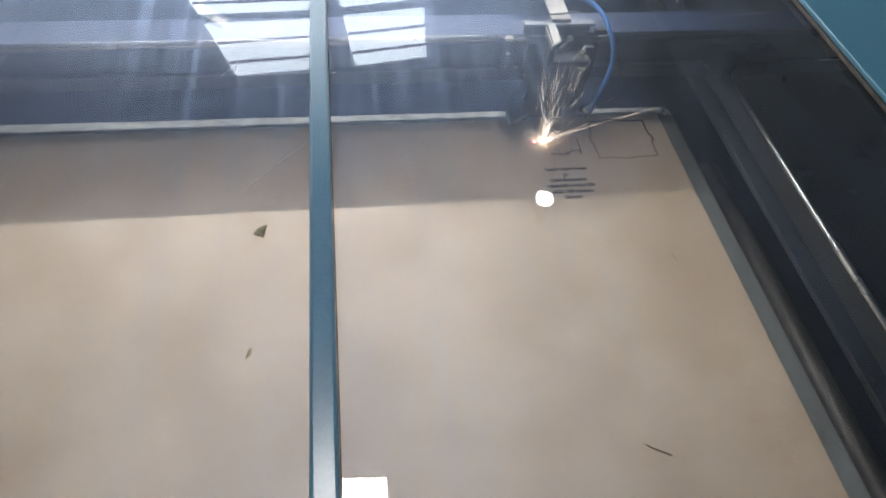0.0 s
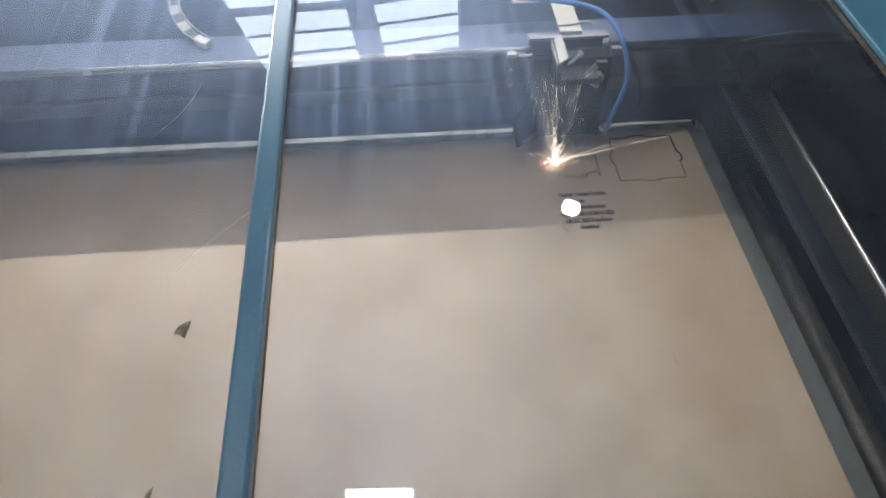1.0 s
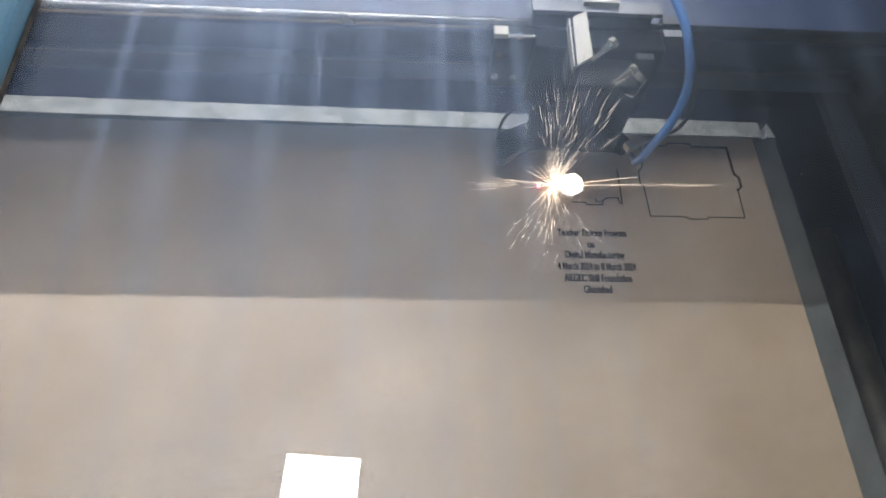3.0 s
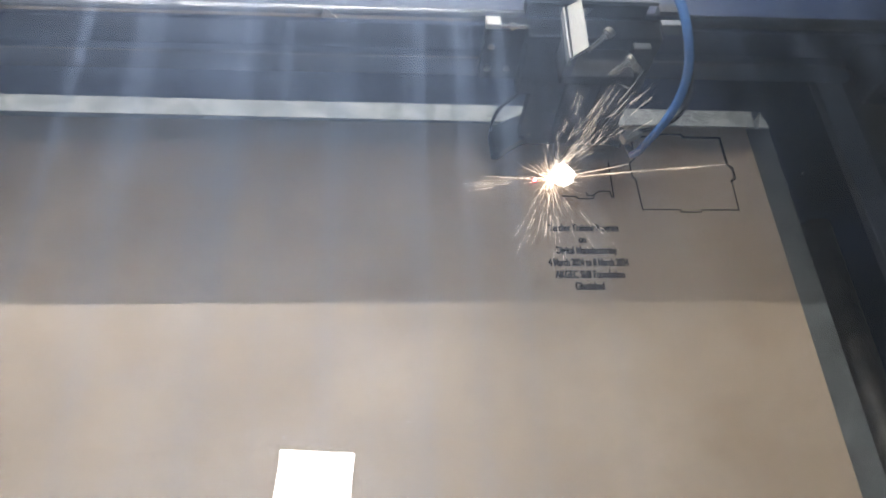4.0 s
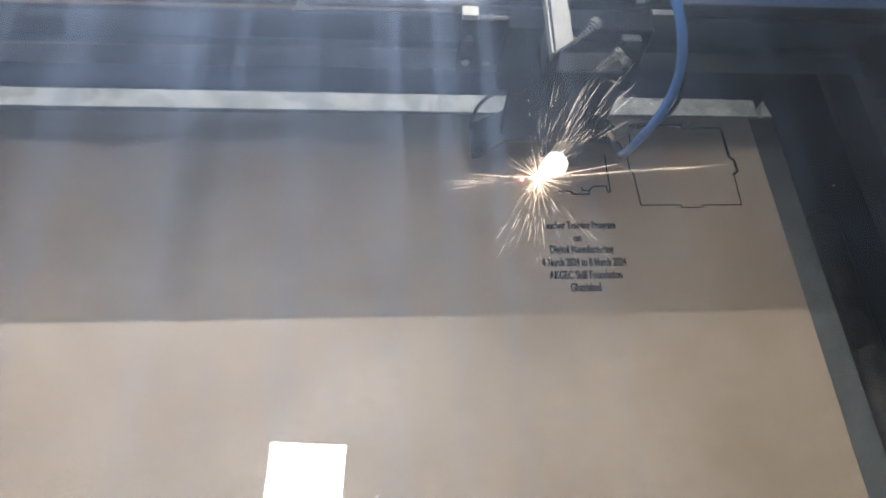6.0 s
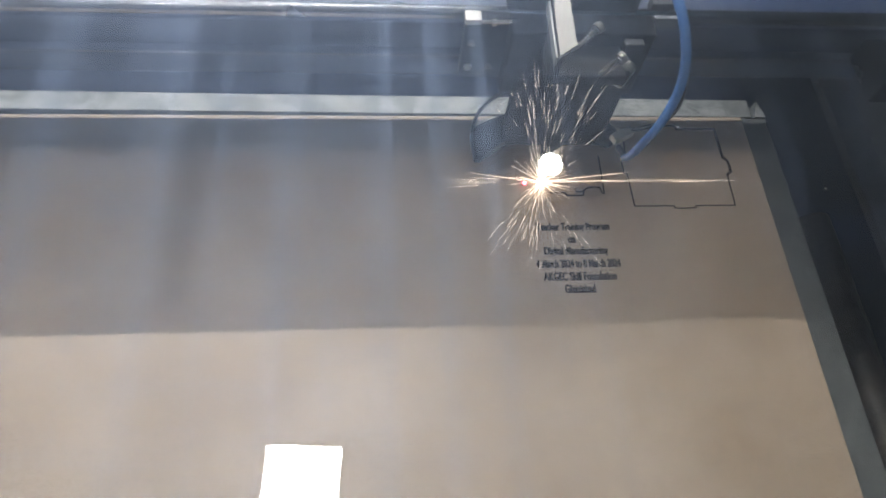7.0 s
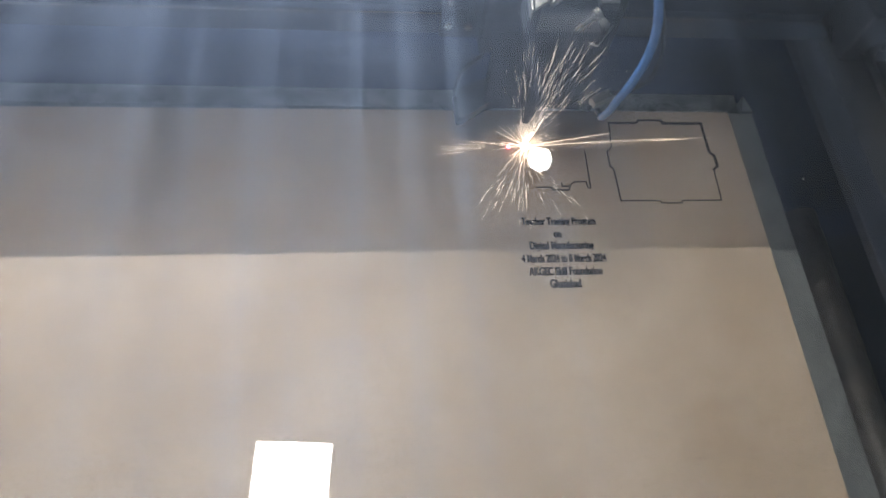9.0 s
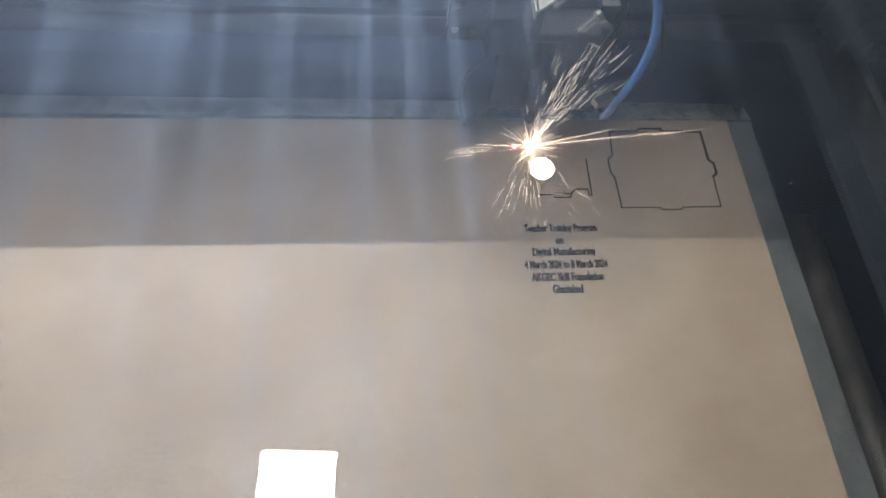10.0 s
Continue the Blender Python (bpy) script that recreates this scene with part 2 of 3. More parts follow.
def rod(bm, a, b, r, sides=12, r2=None):
    a, b = Vector(a), Vector(b)
    turn = (b - a).to_track_quat("Z", "Y").to_matrix().to_4x4()
    bmesh.ops.create_cone(bm, cap_ends=True, segments=sides, radius1=r, radius2=r if r2 is None else r2, depth=(b - a).length,
                          matrix=Matrix.Translation((a + b) / 2) @ turn)


def smooth(bm):
    for f in bm.faces:
        f.smooth = True


def part(name, bm, material, parent=None, label=""):
    bmesh.ops.recalc_face_normals(bm, faces=bm.faces)
    me = bpy.data.meshes.new(name)
    bm.to_mesh(me)
    bm.free()
    me.materials.append(material)
    ob = new(name, me)
    if parent is not None:
        ob.parent = parent
    if label:
        tagged(ob, label)
    return ob


def boxes(name, material, parent, *dims, bevel=0.0, label=""):
    bm = bmesh.new()
    for d in dims:
        box(bm, *d, bevel=bevel)
    return part(name, bm, material, parent, label)


def thing(name, label, category, group="", at=(0, 0, 0)):
    ob = new(name)
    ob.empty_display_size = 0.02
    ob.location = at
    return tagged(ob, label, category, group)


def pipe(name, pts, radius, material, parent, label="", res=12):
    cu = bpy.data.curves.new(name, "CURVE")
    cu.dimensions, cu.bevel_depth, cu.bevel_resolution, cu.resolution_u, cu.use_fill_caps = "3D", radius, 4, res, True
    sp = cu.splines.new("NURBS")
    sp.points.add(len(pts) - 1)
    for p, co in zip(sp.points, pts):
        p.co = (*co, 1)
    sp.use_endpoint_u, sp.order_u = True, 4
    tmp = bpy.data.objects.new(name, cu)
    scene.collection.objects.link(tmp)
    me = bpy.data.meshes.new_from_object(tmp.evaluated_get(bpy.context.evaluated_depsgraph_get()))
    bpy.data.objects.remove(tmp)
    for p in me.polygons:
        p.use_smooth = True
    me.materials.clear()
    me.materials.append(material)
    ob = new(name, me)
    ob.parent = parent
    if label:
        tagged(ob, label)
    return ob


# ---------------------------------------------------------------- the room
def room():
    x0, x1, y0, y1, z0 = -4.0, 3.5, -3.2, 4.2, -0.95
    tagged(boxes("floor", CONCRETE, None, (x0, x1, y0, y1, z0 - 0.1, z0)), "grey concrete workshop floor", "floor", kind="structure")
    for n, d in (("wall_north", (x0, x1, y1, y1 + 0.15, z0, CEIL)), ("wall_south", (x0, x1, y0 - 0.15, y0, z0, CEIL)),
                 ("wall_west", (x0 - 0.15, x0, y0, y1, z0, CEIL)), ("wall_east", (x1, x1 + 0.15, y0, y1, z0, CEIL))):
        tagged(boxes(n, WALLS, None, d), "plain white plastered workshop wall", "wall", kind="structure")
    # ceiling with one long opening that holds two splayed roof lights
    ox0, ox1, oy0, oy1 = -1.9, 1.1, 1.70, 4.0
    c0, c1 = CEIL, CEIL + 0.12
    tagged(boxes("ceiling", WALLS, None, (x0, x1, y0, oy0, c0, c1), (x0, x1, oy1, y1, c0, c1), (x0, ox0, oy0, oy1, c0, c1), (ox1, x1, oy0, oy1, c0, c1)),
           "flat white painted ceiling", "ceiling", kind="structure")
    for (ax, ay), (bx, by), (cx, cy), (dx, dy), e0, e1 in (((-0.915, 1.859), (-0.513, 1.903), (-0.577, 2.296), (-1.090, 2.265), ox0, -0.46), ((-0.400, 1.912), (-0.074, 1.968), (-0.038, 2.380), (-0.443, 2.316), -0.46, ox1)):
        w = thing("roof_light", "roof light with pale daylight and dark glazing bars", "roof light", "roof lights")
        boxes("frame", WALLS, w, (e0, e1, oy0, oy1, c0 + 0.02, c0 + 0.05), label="painted roof light frame")

        def at(u, v):
            p, q = (ax + (bx - ax) * u, ay + (by - ay) * u), (dx + (cx - dx) * u, dy + (cy - dy) * u)
            return p[0] + (q[0] - p[0]) * v, p[1] + (q[1] - p[1]) * v

        def slab(name, material, u0, u1, v0, v1, z0, z1):
            bm = bmesh.new()
            ring = [at(u0, v0), at(u1, v0), at(u1, v1), at(u0, v1)]
            lo, hi = [bm.verts.new((x, y, z0)) for x, y in ring], [bm.verts.new((x, y, z1)) for x, y in ring]
            bm.faces.new(lo[::-1])
            bm.faces.new(hi)
            for k in range(4):
                bm.faces.new((lo[k], lo[(k + 1) % 4], hi[(k + 1) % 4], hi[k]))
            part(name, bm, material, w)

        # rows past the second are unseen, added to strengthen the daylight haze
        for row in range(4):
            v = row * 1.22
            slab("sky_pane", DAYLIGHT, 0.0, 1.0, v, v + 1.0, c0 + 0.012, c0 + 0.0195)
            for f in (0.20, 0.58):
                slab("glazing_bar", DARK, 0.0, 1.0, v + f - 0.016, v + f + 0.016, c0 + 0.004, c0 + 0.0115)
        # the farther rows run on to the side: unseen panes added for more daylight
        side = -1 if e0 == ox0 else 1
        for row in (1, 2, 3):
            v, u = 1.75 + row * 1.22 - 1.22, (-0.95, -0.08) if side < 0 else (1.08, 2.2)
            slab("sky_pane", DAYLIGHT, u[0], u[1], v, v + 1.0, c0 + 0.012, c0 + 0.0195)


room()


def ceiling_panel(x, y, size, turn):
    p = thing("ceiling_light", "square white LED panel lit on the ceiling", "ceiling light")
    p.matrix_world = pose(x, y, CEIL, 0, 0, turn)
    h, e = size / 2, size / 2 + 0.008
    boxes("frame", CREAM, p, (-e, -h, -e, e, -0.02, 0), (h, e, -e, e, -0.02, 0), (-h, h, -e, -h, -0.02, 0), (-h, h, h, e, -0.02, 0))
    boxes("diffuser", PANEL_GLOW, p, (-h, h, -h, h, -0.014, -0.004), label="glowing white diffuser")


def pendant(x, y, z, r):
    p = thing("pendant_lamp", "small round white lamp hanging lit on a thin stem", "pendant lamp")
    bm = bmesh.new()
    rod(bm, (x, y, z + 0.06), (x, y, CEIL), 0.0022, 8)
    part("stem", bm, WALLS, p)
    bm = bmesh.new()
    rod(bm, (x, y, z + 0.008), (x, y, z + 0.07), r * 1.05, 24, r * 0.5)
    part("shade", bm, DARK, p)
    bm = bmesh.new()
    rod(bm, (x, y, z), (x, y, z + 0.008), r, 32)
    part("lens", bm, BULB_GLOW, p, "bright round lens")


ceiling_panel(-0.480, -0.082, 0.174, -4.2)
pendant(-0.040, 0.236, 0.962, 0.0175)


# ---------------------------------------------------------------- the machine
def machine():
    m = thing("laser_cutter", "large laser cutting machine with black work area and blue body", "laser cutter")
    xl, xr, yf, yb, zb = -1.55, 0.30, -1.02, 0.32, -0.16
    boxes("base_tray", BLACK_SHEET, m, (xl, xr, yf, yb, zb - 0.01, zb), label="black sooty sheet metal tray")
    boxes("side_wall", BLACK_SHEET, m, (xr, xr + 0.02, yf, yb, zb, 0.27), label="black inner wall")
    boxes("side_wall", BLACK_SHEET, m, (xl - 0.02, xl, yf, yb, zb, 0.27), label="black inner wall")
    boxes("rear_wall", BLACK_SHEET, m, (xl, xr, yb, yb + 0.02, zb, 0.36), label="black inner wall")
    boxes("front_wall", BLACK_SHEET, m, (xl, xr, yf - 0.02, yf, zb, 0.27), label="black inner wall")
    boxes("cabinet", BLUE, m, (xl - 0.2, xr + 0.25, yf - 0.06, yb + 0.3, -0.95, zb - 0.012), bevel=0.01, label="blue enamelled lower cabinet")
    boxes("rear_housing", BLUE, m, (xl - 0.2, xr + 0.25, yb + 0.022, yb + 0.30, zb, 0.40), bevel=0.008, label="blue enamelled rear housing")
    # blue top at the right and left of the lid
    boxes("side_cover", BLUE, m, (xr + 0.021, xr + 0.25, yf - 0.06, yb + 0.02, zb, 0.286), bevel=0.004, label="blue enamelled side cover")
    boxes("side_cover", BLUE, m, (xl - 0.2, xl - 0.021, yf - 0.06, yb + 0.02, zb, 0.286), bevel=0.004, label="blue enamelled side cover")
    # right guide rail with its ledge, and the low dirty rail by the bed
    bm = bmesh.new()
    rod(bm, (0.0530, -0.98, 0.090), (0.0530, 0.30, 0.090), 0.0035, 16)
    smooth(bm)
    part("guide_shaft", bm, STEEL, m, "polished steel guide shaft")
    boxes("rail_ledge", BLACK_GLOSS, m, (0.030, 0.299, -0.99, 0.31, 0.050, 0.058), bevel=0.001, label="glossy black cover plate under the shaft")
    boxes("shaft_support", BLACK, m, (0.0515, 0.0545, -0.98, 0.30, 0.058, 0.0868), label="black shaft support rib")
    boxes("ledge_post", BLACK, m, (0.24, 0.29, -0.97, -0.93, zb, 0.05))
    boxes("ledge_post", BLACK, m, (0.24, 0.29, 0.26, 0.30, zb, 0.05))
    bm = bmesh.new()
    rod(bm, (0.0545, -0.99, -0.034), (0.0545, -0.08, -0.034), 0.0145, 20)
    smooth(bm)
    part("lift_rail", bm, RUSTY, m, "dull dirty steel rail")
    return m


MACHINE = machine()


def led_bar():
    b = thing("led_bar", "slim white LED light bar on the rear housing", "light bar")
    x0, x1 = -0.935, -0.035
    boxes("housing", CREAM, b, (x0, x1, LED[1] + 0.010, LED[1] + 0.03, LED[2] + 0.004, LED[2] + 0.02))
    boxes("bracket", DARK, b, (x0 + 0.1, x0 + 0.13, LED[1] + 0.03, 0.345, LED[2] + 0.006, LED[2] + 0.012))
    boxes("bracket", DARK, b, (x1 - 0.13, x1 - 0.1, LED[1] + 0.03, 0.345, LED[2] + 0.006, LED[2] + 0.012))


led_bar()

LID_Z = 0.2811


def pane_mesh(parent, x0, x1, y0, y1, label):
    """A flat acrylic sheet 3 mm thick."""
    bm = bmesh.new()
    nx, ny = 8, 4
    top, low = [], []
    for i in range(nx + 1):
        x = x0 + (x1 - x0) * i / nx
        top.append([bm.verts.new((x, y0 + (y1 - y0) * j / ny, LID_Z)) for j in range(ny + 1)])
        low.append([bm.verts.new((x, y0 + (y1 - y0) * j / ny, LID_Z - 0.003)) for j in range(ny + 1)])
    for i in range(nx):
        for j in range(ny):
            bm.faces.new((top[i][j], top[i + 1][j], top[i + 1][j + 1], top[i][j + 1])).smooth = True
            bm.faces.new((low[i][j], low[i][j + 1], low[i + 1][j + 1], low[i + 1][j])).smooth = True
    # edge strips on vertices of their own, so that the faces stay flat at the border
    rim_top = [c[0].co for c in top] + [v.co for v in top[-1][1:]] + [c[-1].co for c in reversed(top[:-1])] + [v.co for v in reversed(top[0][1:-1])]
    for p, q in zip(rim_top, rim_top[1:] + rim_top[:1]):
        d = Vector((0, 0, -0.003))
        bm.faces.new([bm.verts.new(c) for c in (p, p + d, q + d, q)])
    bm.normal_update()
    me = bpy.data.meshes.new("window_pane")
    bm.to_mesh(me)
    bm.free()
    me.materials.append(ACRYLIC)
    ob = tagged(new("window_pane", me), label)
    ob.parent = parent
    ob.visible_shadow = False


def lid():
    l = thing("machine_lid", "clear scratched acrylic lid in a blue painted frame", "lid")
    y0, y1 = -0.98, 0.195
    pane_mesh(l, -1.5, -0.4465, y0 + 0.02, y1 - 0.01, "clear acrylic pane dulled by scuffs and wiping marks")
    pane_mesh(l, -0.4455, 0.02, y0 + 0.02, y1 - 0.01, "clear scratched acrylic pane with dust")
    bar = boxes("cross_bar", BAR_BLUE, l, (-0.0068, 0.0068, y0 + 0.06, y1 - 0.03, LID_Z + 0.0005, LID_Z + 0.0095), bevel=0.002, label="narrow blue painted cross bar")
    bar.matrix_local = pose(-0.4470, 0, 0, 0, 0, 0.2)
    boxes("worn_edge", RUSTY, bar, (0.0070, 0.0076, -0.60, 0.0, LID_Z + 0.0005, LID_Z + 0.0025), label="worn edge with bare metal")
    side = boxes("frame_side", BLUE, l, (-0.017, 0.30, y0, y1, LID_Z + 0.001, LID_Z + 0.008), bevel=0.001, label="wide blue painted frame side")
    boxes("gasket", RUSTY, side, (-0.0195, -0.0173, y0 + 0.06, y1 - 0.03, LID_Z + 0.0005, LID_Z + 0.004), label="dirty brown sealing strip")
    boxes("frame_side", BLUE, l, (-1.6, -1.45, y0, y1, LID_Z + 0.012, LID_Z + 0.020), bevel=0.001, label="wide blue painted frame side")
    boxes("frame_front", BLUE, l, (-1.45, -0.017, y0, y0 + 0.06, LID_Z + 0.012, LID_Z + 0.020), bevel=0.001)
    boxes("frame_rear", BLUE, l, (-1.45, -0.017, y1 - 0.03, y1, LID_Z + 0.012, LID_Z + 0.020), bevel=0.001)
    # scratches and hairs stuck in the sheet
    for pts in (((-0.5123, -0.2305), (-0.518, -0.2593), (-0.5313, -0.2748)), ((-0.4672, -0.352), (-0.4825, -0.3674), (-0.5068, -0.3945)),
                ((-0.12, -0.21), (-0.10, -0.203), (-0.06, -0.20))):
        pipe("scratch", [(x + 0.0125, y - 0.004, LID_Z + 0.0001) for x, y in pts], 0.00012, SCRATCH, l)


lid()


def bed():
    b = thing("cutting_bed", "honeycomb cutting bed in a flat aluminium frame", "cutting bed")
    zt, zb = 0.0, -0.02
    rear = boxes("frame_rear", ALU, b, (-1.32, 0.0135, 0.0045, 0.0228, zb, -0.0053), bevel=0.0008, label="scuffed bright aluminium bar")
    rear.rotation_euler = (0, 0, -0.0078)
    bm = bmesh.new()
    tip = [(0.0160, 0.0042), (0.0255, 0.0042), (0.0215, 0.0215)]
    lo, hi = [bm.verts.new((x, y, zb)) for x, y in tip], [bm.verts.new((x, y, -0.0048)) for x, y in tip]
    bm.faces.new(hi)
    for k in range(3):
        bm.faces.new((lo[k], lo[(k + 1) % 3], hi[(k + 1) % 3], hi[k]))
    part("corner_tip", bm, ALU, b, "mitred aluminium corner end")
    bm = bmesh.new()
    for k in range(110):
        x = -1.28 + k * 0.0086
        box(bm, x, x + 0.0004, -0.0030, 0.0036 - 0.0078 * x, -0.012, -0.0075 - 0.003 * ((k * 7) % 5) / 5)
    tagged(part("cell_wall", bm, ALU_DULL, b, "thin bright honeycomb cell walls"), "thin bright honeycomb cell walls", kind="stuff")
    boxes("frame_side", ALU_DULL, b, (0.0006, 0.0220, -0.90, 0.0004, zb, zt - 0.002), bevel=0.0005, label="dull grey aluminium bar")
    boxes("frame_side", ALU_DULL, b, (-1.32, -1.30, -0.90, 0.0004, zb, zt - 0.001), bevel=0.0008, label="dull grey aluminium bar")
    boxes("frame_front", ALU, b, (-1.30, 0.0004, -0.90, -0.88, zb, zt - 0.001), bevel=0.0008)
    boxes("honeycomb", DARK, b, (-1.30, 0.0004, -0.88, -0.0012, -0.016, -0.0055), label="dull honeycomb plate under the sheet")
    for x in (-1.2, -0.1):
        for y in (-0.8, -0.05):
            boxes("support", BLACK, b, (x - 0.02, x + 0.02, y - 0.02, y + 0.02, -0.16, -0.02))


bed()


def sheet():
    s = thing("mdf_sheet", "tan MDF sheet with burnt lettering and a cut outline", "MDF sheet")
    boxes("board", BOARD, s, (-1.29, 0.0, -0.86, 0.0, -0.0052, -0.0), bevel=0.0004)
    lines = (("Teacher Training Program", -0.1847, -0.1296, -0.1020), ("on", -0.1622, -0.1567, -0.1124), ("Digital Manufacturing", -0.1808, -0.1341, -0.1219),
             ("4 March 2024 to 8 March 2024", -0.1879, -0.1265, -0.1323), ("AKGEC Skill Foundation", -0.1838, -0.1312, -0.1424), ("Ghaziabad", -0.1697, -0.1480, -0.1520))
    for text, a, b, y in lines:
        cu = bpy.data.curves.new("engraved_line", "FONT")
        cu.body, cu.size, cu.extrude, cu.offset = text, 0.0088, 0.0, 0.00016
        tmp = bpy.data.objects.new("engraved_line", cu)
        scene.collection.objects.link(tmp)
        me = bpy.data.meshes.new_from_object(tmp.evaluated_get(bpy.context.evaluated_depsgraph_get()))
        bpy.data.objects.remove(tmp)
        xs = [v.co.x for v in me.vertices]
        lo, hi = min(xs), max(xs)
        for v in me.vertices:
            v.co.x = a + (v.co.x - lo) / (hi - lo) * (b - a)
            v.co.y = y + (v.co.y - 0.003)
            v.co.z = 0.0004
        # bold strokes: the same outline burnt four times, a little apart
        heavy = bmesh.new()
        for k, (sx, sy) in enumerate(((-0.00028, 0.0), (0.00028, 0.00004), (0.0, 0.00022), (0.0, -0.00020))):
            heavy.from_mesh(me)
            heavy.verts.ensure_lookup_table()
            for v in heavy.verts[k * len(xs):]:
                v.co += Vector((sx, sy, 0.00002 * k))
        heavy.to_mesh(me)
        heavy.free()
        me.materials.clear()
        me.materials.append(CHAR)
        ob = new("engraved_line", me)
        ob.parent = s
    # cut outline: a plate with small tabs
    x0, x1, y0, y1 = -0.1068, -0.0275, -0.0850, -0.0125
    pts = [(x0, y0), (-0.0760, y0), (-0.0755, y0 - 0.0022), (-0.0592, y0 - 0.0022), (-0.0587, y0), (x1, y0), (x1 + 0.0008, -0.0570), (x1 + 0.0045, -0.0540), (x1 + 0.0045, -0.0440), (x1 + 0.001, -0.0405),
           (x1 + 0.001, y1), (-0.0586, y1), (-0.0600, y1 + 0.0030), (-0.0780, y1 + 0.0030), (-0.0815, y1), (x0 + 0.003, y1), (x0 + 0.0015, -0.0360), (x0 - 0.0030, -0.0400), (x0 - 0.0030, -0.0540), (x0 - 0.0005, -0.0560)]
    outline(s, pts)
    # the half-cut second piece
    outline(s, [(-0.170, -0.0728), (-0.1585, -0.0728), (-0.1580, -0.0752), (-0.1450, -0.0752), (-0.1440, -0.0710), (-0.1400, -0.0680), (-0.1310, -0.0680), (-0.1300, -0.0735), (-0.1283, -0.0733), (-0.1276, -0.0400)], False)
    outline(s, [(-0.1500, -0.0690), (-0.1500, -0.0720), (-0.1440, -0.0720)], False)


def outline(s, pts, closed=True):
    bm = bmesh.new()
    for i in range(len(pts) - (0 if closed else 1)):
        (ax, ay), (bx, by) = pts[i], pts[(i + 1) % len(pts)]
        d = Vector((bx - ax, by - ay, 0)).normalized()
        w = (0.00105 if ax > -0.06 else 0.0008) if by > -0.06 and ay > -0.06 and ax > -0.09 else 0.0005
        n, d = Vector((-d.y, d.x, 0)) * w, d * w
        a, b = Vector((ax, ay, 0.0003)), Vector((bx, by, 0.0003))
        q = [a - d - n, b + d - n, b + d + n, a - d + n]
        lo = [bm.verts.new(p) for p in q]
        hi = [bm.verts.new(p + Vector((0, 0, 0.0003 + 0.00002 * i))) for p in q]
        bm.faces.new(hi)
        for k in range(4):
            bm.faces.new((lo[k], lo[(k + 1) % 4], hi[(k + 1) % 4], hi[k]))
    part("cut_line", bm, CHAR, s, "charred black cut line")


sheet()


# ---------------------------------------------------------------- gantry and head (origin: the burning point, z 0)
def gantry():
    g = thing("gantry", "black anodised gantry beam with a polished rail", "gantry")
    xl, xr = -1.35, 0.29
    # the highlight on the flange's bevelled edge, built as a steel strip
    boxes("beam_highlight", STEEL, g, (xl, xr, 0.0521, 0.0529, 0.0808, 0.0814), label="thin bright strip standing in for the edge highlight")
    boxes("lower_beam", FLANGE, g, (xl, xr, 0.0525, 0.0955, 0.062, 0.081), bevel=0.001, label="glossy dark grey lower flange")
    boxes("web", BEAM_BLACK, g, (xl, xr, 0.060, 0.088, 0.081, 0.126))
    boxes("top_plate", BEAM_BLACK, g, (xl, xr, 0.0275, 0.0905, 0.126, 0.1345), bevel=0.001)
    bm = bmesh.new()
    rod(bm, (xl, 0.0315, 0.1388), (xr, 0.0315, 0.1388), 0.0042, 18)
    smooth(bm)
    part("rail", bm, STEEL, g, "polished steel rail")
    boxes("end_block", SOOT, g, (0.036, 0.105, 0.012, 0.0525, 0.083, 0.125), bevel=0.002, label="black end carriage on the guide shaft")
    # drag chain that curves down behind the rail
    chain = thing("drag_chain", "", "")
    chain.parent = g
    bend = [(-0.6140, 0.160), (-0.6125, 0.1435), (-0.6065, 0.1265), (-0.5985, 0.1095), (-0.5890, 0.0935), (-0.5775, 0.0795), (-0.5640, 0.0690)]
    for k, (p, q) in enumerate(zip(bend, bend[1:])):
        m = boxes("link", CREAM if k % 2 else PLASTIC, chain, (-0.0090, 0.0090, -0.0048, 0.0048, -0.004, 0.004), bevel=0.0008)
        m.matrix_local = Matrix.Translation(((p[0] + q[0]) / 2, (p[1] + q[1]) / 2, 0.1390)) @ Euler((0, 0, math.atan2(q[1] - p[1], q[0] - p[0]))).to_matrix().to_4x4()
    for side in (-1, 1):
        pipe("chain_edge", [(x + side * 0.0045, y + side * 0.0045, 0.1434) for x, y in bend], 0.0006, CREAM, chain, "thin pale edge of the chain", 6)
    return g


